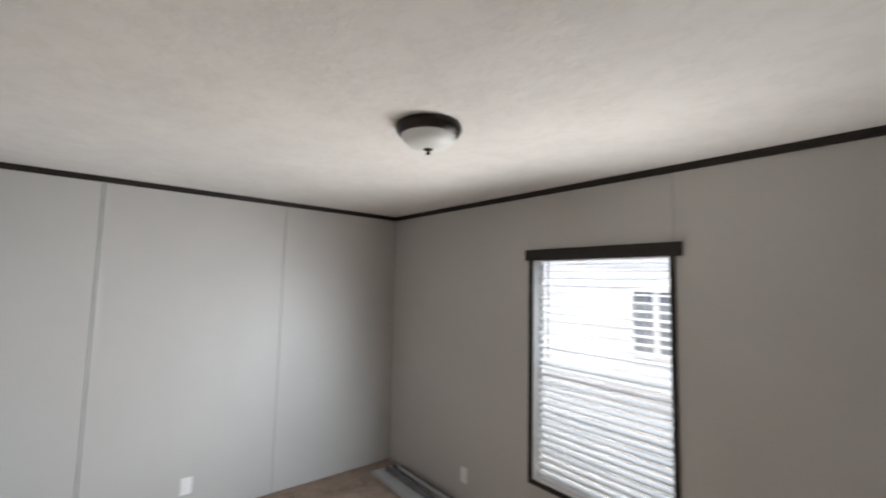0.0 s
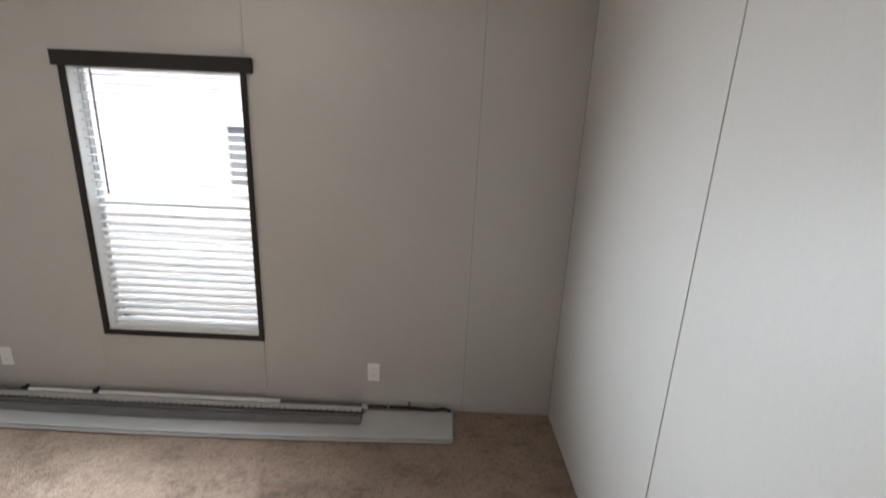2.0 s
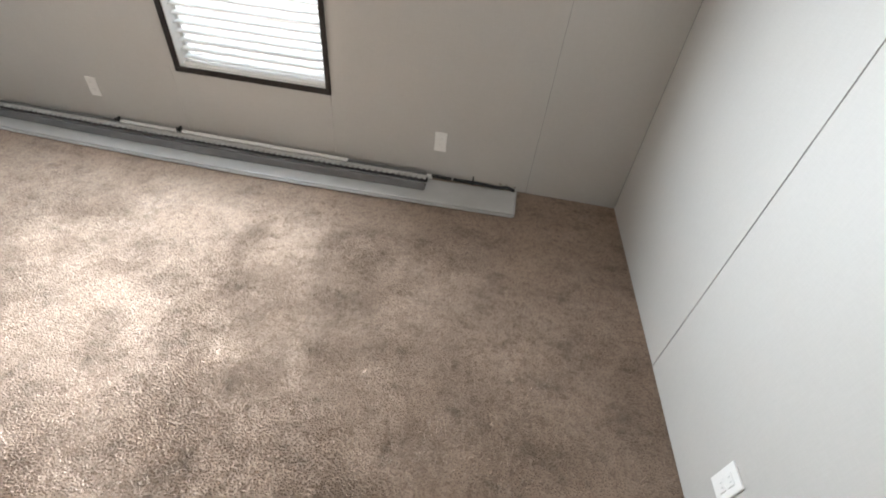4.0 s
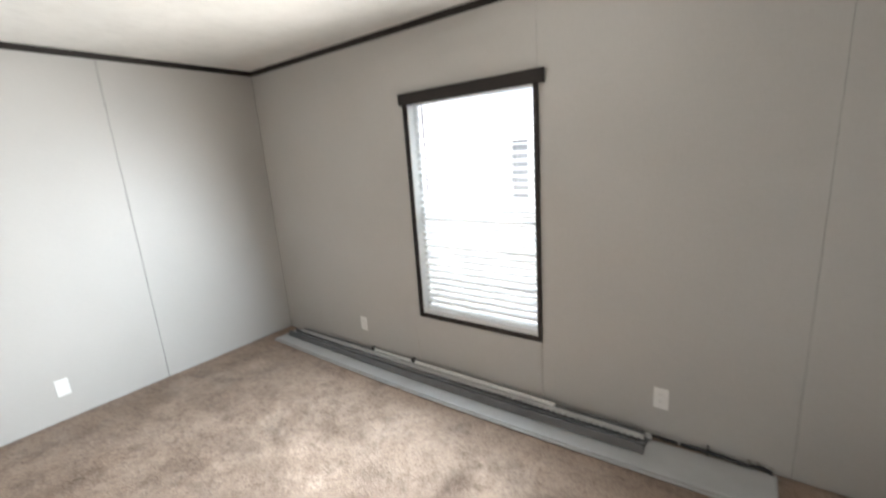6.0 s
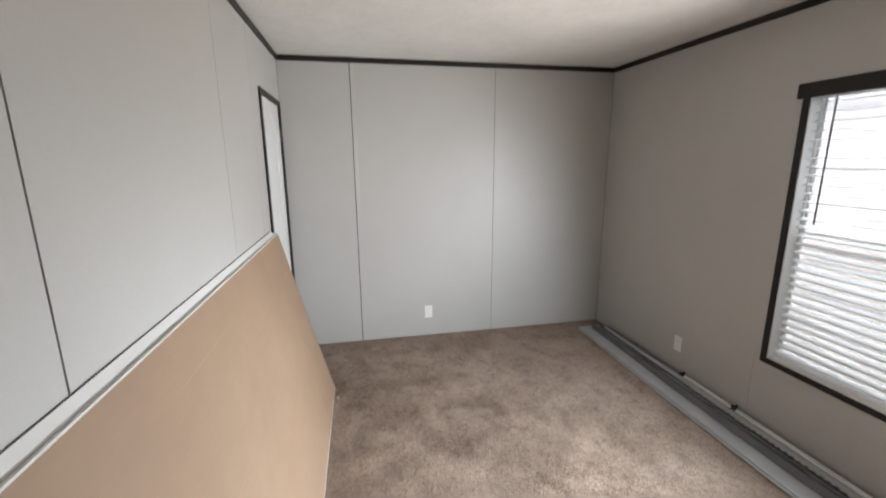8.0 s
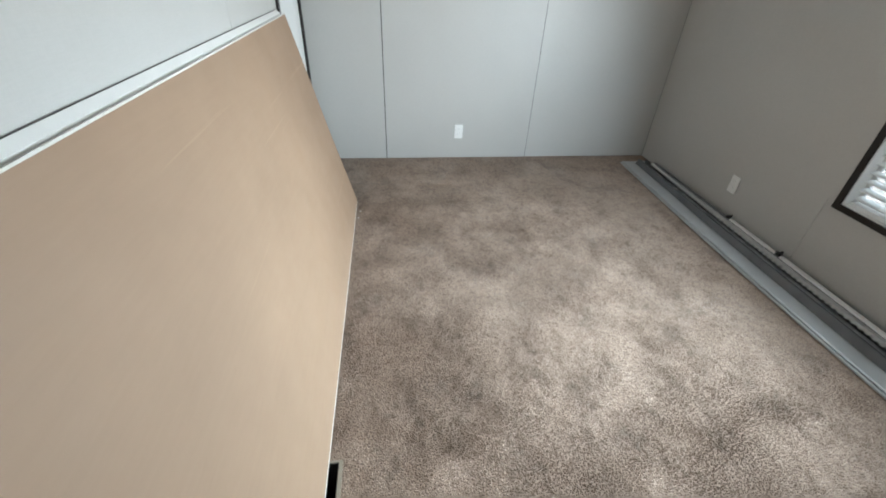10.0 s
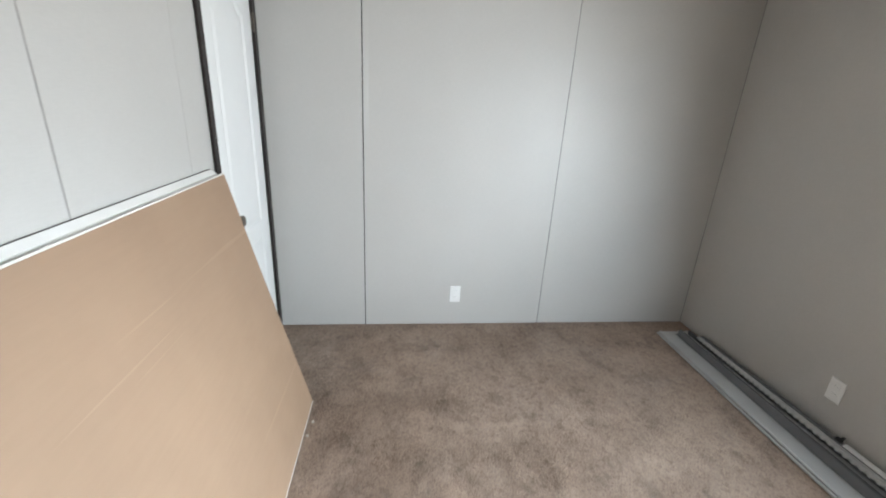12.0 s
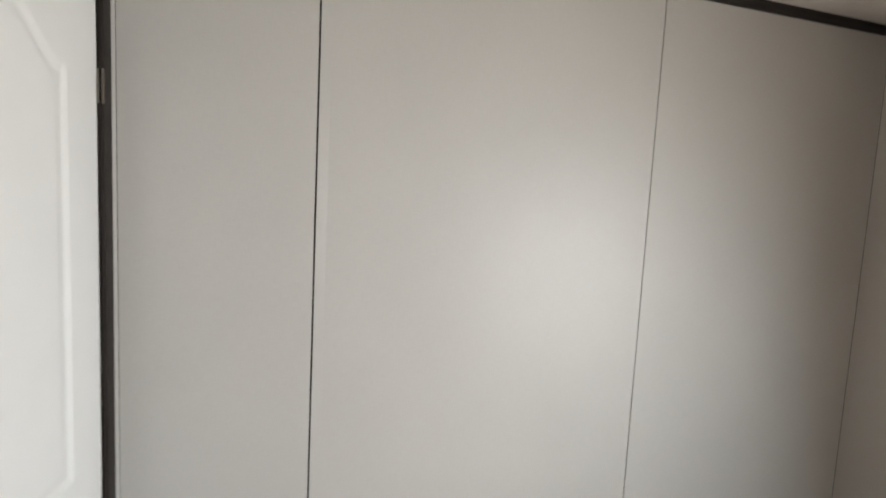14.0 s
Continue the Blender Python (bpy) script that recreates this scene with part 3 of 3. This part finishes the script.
# ---- ceiling light ----
LXC, LYC = 2.249, 1.598
LH0 = ceiling_height(LXC)
lamp = tagged(base("ceiling_light", LXC, LYC, LH0), "flush ceiling light, bronze ring with frosted glass bowl, unlit", "ceiling light")
part_at("ring", lathe(bmesh.new(), [(0.0, 0), (0.130, 0), (0.137, -0.004), (0.140, -0.015), (0.138, -0.024), (0.134, -0.028), (0.132, -0.035), (0.127, -0.038), (0.124, -0.043), (0.119, -0.047), (0.114, -0.047), (0.114, -0.028)], (LXC, LYC, LH0 - 0.0005), "z", 64), M_BRONZE, lamp, "", True)
bowl = [(0.115, -0.036)] + [(0.115 * math.cos(a) ** 0.85, -0.040 - 0.063 * math.sin(a)) for a in [radians(6 * k) for k in range(1, 15)]] + [(0.0, -0.1035)]
part_at("bowl", lathe(bmesh.new(), bowl, (LXC, LYC, LH0), "z", 64), M_ALAB, lamp, "frosted white glass bowl", True)
part_at("finial", lathe(bmesh.new(), [(0.0, -0.099), (0.020, -0.100), (0.021, -0.104), (0.012, -0.108), (0.006, -0.111), (0.0055, -0.115), (0.009, -0.119), (0.008, -0.124), (0.0, -0.127)], (LXC, LYC, LH0), "z", 24), M_BRONZE, lamp, "", True)


# ---- power outlets ----
def outlet():
    """A duplex outlet with its plate in the x-z plane, facing -y."""
    e = new("power_outlet")
    w, h = 0.036, 0.0595
    bm = box(bmesh.new(), -w, w, -0.0055, 0.0, -h, h, bevel=0.003, segs=2)
    part("plate", bm, M_PLATE, e)
    for s in (1, -1):
        f = part("socket", box(bmesh.new(), -0.017, 0.017, -0.0075, -0.004, s * 0.0205 - 0.0145, s * 0.0205 + 0.0145, bevel=0.0012, segs=1), M_PLATE, e)
        for dx, hh in ((-0.0065, 0.0045), (0.0065, 0.0037)):
            part("slot", box(bmesh.new(), dx - 0.0008, dx + 0.0008, -0.0077, -0.006, s * 0.0205 - hh + 0.003, s * 0.0205 + hh + 0.003), M_SLOT, f)
    part("screw", lathe(bmesh.new(), [(0.0, -0.0062), (0.003, -0.0062), (0.003, -0.004)], (0, 0, 0), "y", 10), M_PLATE, e)
    return tagged(e, "white plastic duplex power outlet on the wall", "outlet", "wall outlets")


first_outlet = outlet()
first_outlet.matrix_world = pose(1.103, LY, 0.240)
copy_thing(first_outlet, pose(3.362, LY, 0.248))
copy_thing(first_outlet, pose(0, 1.163, 0.233, 0, 0, 90))
copy_thing(first_outlet, pose(LX, 1.240, 0.228, 0, 0, -90))


# ---- boards leaning on the south wall ----
def leaning_board(name, x0, x1, foot, head, t, front, edge, bow, label, rise=0.0):
    """A sheet from its foot line (y, z) to its head line (y, z), t thick behind the front, bowed a little towards the room."""
    e = base(name, (x0 + x1) / 2, foot[0], 0)
    fy, fz = foot
    hy, hz = head
    d = Vector((0, hy - fy, hz - fz)).normalized()
    nrm = Vector((0, d.z, -d.y))          # towards the room
    nx, nz = 24, 12
    bm = bmesh.new()

    def at(i, k, back):
        u, v = i / nx, (0.0045 if k == 1 else 0.9955 if k == nz - 1 else k / nz)
        p = Vector((x0 + (x1 - x0) * u, fy + (hy - fy) * v, fz + (hz - fz) * v))
        b = bow * math.sin(math.pi * v) * (0.6 + 0.4 * math.sin(math.pi * u))
        return p + nrm * (-b - (t if back else 0)) + d * (rise if back and k == nz else 0)
    f = [[bm.verts.new(at(i, k, False)) for i in range(nx + 1)] for k in range(nz + 1)]
    b = [[bm.verts.new(at(i, k, True)) for i in range(nx + 1)] for k in range(nz + 1)]
    for k in range(nz):
        for i in range(nx):
            bm.faces.new((f[k][i], f[k][i + 1], f[k + 1][i + 1], f[k + 1][i])).material_index = 1 if k in (0, nz - 1) else 0
            bm.faces.new((b[k][i], b[k + 1][i], b[k + 1][i + 1], b[k][i + 1])).material_index = 1
    for i in range(nx):
        for k in (0, nz):
            bm.faces.new((f[k][i], f[k][i + 1], b[k][i + 1], b[k][i])).material_index = 1
    for k in range(nz):
        for i in (0, nx):
            bm.faces.new((f[k][i], f[k + 1][i], b[k + 1][i], b[k][i])).material_index = 1
    bmesh.ops.recalc_face_normals(bm, faces=bm.faces)
    bmesh.ops.translate(bm, verts=bm.verts, vec=(-(x0 + x1) / 2, -foot[0], 0))
    me = bpy.data.meshes.new("board")
    bm.to_mesh(me)
    bm.free()
    me.materials.append(front)
    me.materials.append(edge)
    ob = new("sheet", me)
    ob.parent = e
    return tagged(e, label, "wallboard", "leaning boards")


leaning_board("wallboard_sheet", 0.775, 3.185, (0.339, 0.002), (0.042, 1.156), 0.010, M_KRAFT, M_EDGE, 0.006, "large wallboard sheet leaning on the wall, brown paper back outward")
leaning_board("wallboard_sheet", 0.800, 3.150, (0.3256, 0.002), (0.0255, 1.158), 0.0155, M_BOARD, M_BOARD, 0.004, "pale wallboard sheet leaning behind a brown-backed one", 0.020)
# added sheet: its near-black colour stands for the shaded gap along the wall
leaning_board("wallboard_sheet", 0.810, 3.135, (0.3095, 0.002), (0.0040, 1.1753), 0.003, M_GAP_SHADE, M_GAP_SHADE, 0.0035, "thin near-black sheet added as the shaded gap behind the wallboard sheets")

# ---- floor register ----
reg = tagged(base("floor_register", (VX0 + VX1) / 2, (VY0 + VY1) / 2, 0), "open floor vent hole with a tan metal rim", "floor vent")
part_at("duct", boxes((VX0, VX0 + 0.002, VY0, VY1, -0.25, 0.0), (VX1 - 0.002, VX1, VY0, VY1, -0.25, 0.0), (VX0 + 0.002, VX1 - 0.002, VY0, VY0 + 0.002, -0.25, 0.0), (VX0 + 0.002, VX1 - 0.002, VY1 - 0.002, VY1, -0.25, 0.0), (VX0, VX1, VY0, VY1, -0.254, -0.25)), M_DUCT, reg)
part_at("rim", boxes((VX0, VX1, VY1, VY1 + 0.013, 0.0, 0.004), (VX0, VX1, VY0 - 0.013, VY0, 0.0, 0.004), (VX0 - 0.008, VX0, VY0 - 0.013, VY1 + 0.013, 0.0, 0.003), (VX1, VX1 + 0.013, VY0 - 0.013, VY1 + 0.013, 0.0, 0.004)), M_TAN, reg)

# ---- long metal and vinyl trims lying along the window wall ----
tray = tagged(base("trim_panel", 2.0, 2.75, 0), "long flat white metal trim panel lying along the wall", "trim panel")
TZ = 0.016


def sway(x):
    return 0.003 * math.sin(x * 1.3 + 0.4), 0.0


def bowed(x):
    """The long pieces bend out from the wall towards their middle."""
    return 0.008 - 0.046 * math.sin(math.pi * (x - 0.157) / 3.7), 0.0


def bowed_back(x):
    return 0.034 - 0.046 * math.sin(math.pi * (x - 0.157) / 3.7), 0.0


def bowed_half(x):
    return 0.018 - 0.022 * math.sin(math.pi * (x - 0.157) / 3.7), 0.0


part_at("sheet", extrude_x(bmesh.new(), [(2.628, 0.003), (2.625, 0.012), (2.634, TZ + 0.001), (2.645, TZ - 0.004), (2.72, TZ - 0.006), (2.872, TZ - 0.004), (2.876, TZ - 0.010), (2.66, 0.002)], 0.157, 3.853, 40, bowed), M_ALU, tray)
part_at("front_lip", extrude_x(bmesh.new(), [(2.606, 0.001), (2.604, 0.009), (2.609, 0.013), (2.6145, 0.012), (2.614, 0.001)], 0.165, 3.850, 40, bowed), M_ALU, tray)
part_at("end_lip", boxes((3.8535, 3.859, 2.622, 2.868, 0.001, 0.027)), M_ALU, tray)

chan = tagged(base("metal_channel", 1.8, 2.76, TZ), "long grey metal channel lying on the trim panel", "metal channel")
C0 = TZ - 0.003
part_at("front_flange", extrude_x(bmesh.new(), [(2.706, C0 + 0.001), (2.720, C0 + 0.040), (2.7235, C0 + 0.043), (2.7245, C0 + 0.040), (2.7105, C0 + 0.001)], 0.205, 3.315, 30, bowed_back), M_GREY, chan)
part_at("web", extrude_x(bmesh.new(), [(2.7105, C0 + 0.001), (2.7105, C0 + 0.0035), (2.790, C0 + 0.0035), (2.790, C0 + 0.001)], 0.205, 3.315, 30, bowed_half), M_GREY, chan)
part_at("back_flange", extrude_x(bmesh.new(), [(2.816, C0 + 0.001), (2.818, C0 + 0.036), (2.822, C0 + 0.036), (2.820, C0 + 0.001)], 0.205, 3.315, 30, sway), M_GREY, chan)

strip = tagged(base("vented_strip", 2.4, 2.77, 0.04), "long grey vented vinyl strip with notched edge in channel", "vinyl strip")


def notched(x0, x1, y0, y1, z0, z1, gap, depth):
    """A strip whose front edge carries a row of rounded teeth."""
    bm = bmesh.new()
    n = int((x1 - x0) / gap) * 4
    top, low = [], []
    for k in range(n + 1):
        x = x0 + (x1 - x0) * k / n
        dy = bowed_half(x)[0]
        d = depth * (1 if k % 4 in (1, 2) else 0)
        top.append((bm.verts.new((x, y0 + d + dy, z0)), bm.verts.new((x, y0 + 0.014 + dy, z1)), bm.verts.new((x, y1 + dy, z1 - 0.004))))
        low.append((bm.verts.new((x, y0 + d + dy, z0 - 0.003)), bm.verts.new((x, y1 + dy, z1 - 0.007))))
    for k in range(n):
        a, b, c, d = top[k], top[k + 1], low[k], low[k + 1]
        bm.faces.new((a[0], b[0], b[1], a[1]))
        bm.faces.new((a[1], b[1], b[2], a[2]))
        bm.faces.new((a[0], c[0], d[0], b[0]))
        bm.faces.new((c[0], c[1], d[1], d[0]))
        bm.faces.new((a[2], b[2], d[1], c[1]))
    bmesh.ops.recalc_face_normals(bm, faces=bm.faces)
    return bm


part_at("strip", notched(0.30, 3.305, 2.792, 2.840, C0 + 0.030, C0 + 0.041, 0.036, 0.009), M_STRIP, strip)
for x0, x1, dz, lab in ((1.262, 1.655, 0.0, "short"), (1.695, 2.800, 0.002, "long")):
    e = tagged(base("vinyl_trim", (x0 + x1) / 2, 2.82, 0.05), lab + " white vinyl trim lying along the wall", "vinyl trim", "white trims")
    part_at("bar", extrude_x(bmesh.new(), [(2.832, C0 + 0.042), (2.833, C0 + 0.048 + dz), (2.837, C0 + 0.051 + dz), (2.858, C0 + 0.049 + dz), (2.860, C0 + 0.042)], x0, x1, 14, sway), M_WHITE, e)
part_at("stand", boxes((0.30, 3.30, 2.834, 2.860, 0.012, C0 + 0.0415)), M_GREY, chan, "dull grey inner channel")
for x, h in ((1.235, 0.020), (1.672, 0.026)):
    e = tagged(base("clip", x, 2.86, C0 + 0.046), "small black plastic clip on the trims", "clip", "black clips")
    part_at("body", boxes((x - 0.018, x + 0.012, 2.842, 2.856, C0 + 0.0416, C0 + 0.038 + h), (x - 0.005, x + 0.005, 2.856, 2.872, C0 + 0.048, C0 + 0.044 + h), bevel=0.002), M_WIRE, e)
cord = tagged(base("cable", 3.6, 2.88, 0.02), "short black cable lying behind the trim panel", "cable")
part_at("cable_run", tube(bmesh.new(), [(3.33, 2.862, 0.036), (3.36, 2.866, 0.038), (3.41, 2.870, 0.032), (3.455, 2.873, 0.030)], 0.009), M_WIRE, cord)
part_at("cable_run", tube(bmesh.new(), [(3.465, 2.872, 0.031), (3.52, 2.874, 0.030), (3.58, 2.872, 0.033), (3.66, 2.876, 0.028), (3.74, 2.870, 0.027), (3.80, 2.878, 0.033), (3.845, 2.868, 0.025)], 0.010), M_WIRE, cord)
part_at("tie", boxes((3.582, 3.590, 2.862, 2.888, 0.016, 0.066), bevel=0.001), M_WIRE, cord)
part_at("connector", boxes((3.30, 3.335, 2.852, 2.876, 0.018, 0.040), bevel=0.003), M_WHITE, cord, "pale plug end")

# ---- small litter ----
def crumb(bm, x, y, z, r, rng):
    """An irregular broken lump."""
    made = bmesh.ops.create_icosphere(bm, subdivisions=1, radius=r)["verts"]
    for v in made:
        k = rng.uniform(0.65, 1.25)
        v.co = Vector((x + v.co.x * k * 1.3, y + v.co.y * k, z + v.co.z * k * 0.6))


def litter(name, spots, material, label, category, group):
    rng = random.Random(11)
    for x, y, z, r in spots:
        e = tagged(base(name, x, y, z), label, category, group)
        bm = bmesh.new()
        crumb(bm, x, y, z + r * 0.5, r, rng)
        part_at("lump", bm, material, e)


litter("plaster_crumb", ((3.755, 2.884, 0.040, 0.009), (3.790, 2.889, 0.042, 0.007), (3.842, 2.885, 0.034, 0.008), (3.868, 2.872, 0.004, 0.006)),
       plain("plaster_dust", (0.34, 0.30, 0.25), 0.9, vary=0.2, scale=60), "small grey-brown plaster crumb on the cable by the wall", "crumb", "plaster crumbs")
litter("paper_scrap", ((0.925, 0.366, 0.001, 0.008), (1.010, 0.356, 0.001, 0.006)),
       plain("torn_paper", (0.62, 0.56, 0.48), 0.85, vary=0.1, scale=60), "tiny torn paper scrap on the carpet by the board", "paper scrap", "paper scraps")

# ---- outside ----
GZ = -0.75
tagged(obj("ground", boxes((-2500, 2500, -2500, 2500, GZ - 1.0, GZ)), M_GROUND), "pale gravel ground between the houses", "ground", kind="structure")
NY = 5.5
house = tagged(base("house", 1.5, NY, GZ), "white sided house next door with a small window", "house")
part_at("wall", boxes((-7.0, 9.0, NY + 0.02, NY + 4.0, GZ, 2.8)), M_SIDING, house)
part_at("roof", extrude_x(bmesh.new(), [(NY - 0.35, 2.8), (NY - 0.35, 2.9), (NY + 2.0, 3.7), (NY + 4.4, 2.9), (NY + 4.4, 2.8)], -7.3, 9.3), M_ROOF, house)
NX0, NX1, NZ0, NZ1 = 1.235, 1.760, 0.99, 1.70
hw = part_at("window", sash(NX0 - 0.05, NX1 + 0.05, NZ0 - 0.05, NZ1 + 0.05, NY - 0.035, NY + 0.019, 0.05), M_WHITE, house)
part_at("mullion", boxes((1.462, 1.528, NY - 0.03, NY + 0.019, NZ0, NZ1)), M_WHITE, hw)
for x0, x1 in ((NX0, 1.462), (1.528, NX1)):
    part_at("pane", boxes((x0, x1, NY + 0.006, NY + 0.012, NZ0, NZ1)), M_NGLASS, hw, "dark glass")


def lap(x0, x1, h):
    return extrude_x(bmesh.new(), [(0.0, 0.0), (-0.014, 0.0), (-0.003, h), (0.0, h)], x0, x1)


LH = 0.125
wide, left, right = None, None, None
for k in range(int((2.8 - GZ) / LH)):
    z = GZ + k * LH
    cut = z + LH > NZ0 - 0.05 and z < NZ1 + 0.05
    for key, x0, x1 in ((("left", -7.0, NX0 - 0.05), ("right", NX1 + 0.05, 9.0)) if cut else (("wide", -7.0, 9.0),)):
        name = "siding_" + key
        me = bpy.data.meshes.get(name)
        if me is None:
            bm = lap(x0, x1, LH)
            me = bpy.data.meshes.new(name)
            bm.to_mesh(me)
            bm.free()
            me.materials.append(M_SIDING)
        ob = new("siding_board", me)
        ob.parent = house
        ob.location = (-1.5, 0.0195, z - GZ)
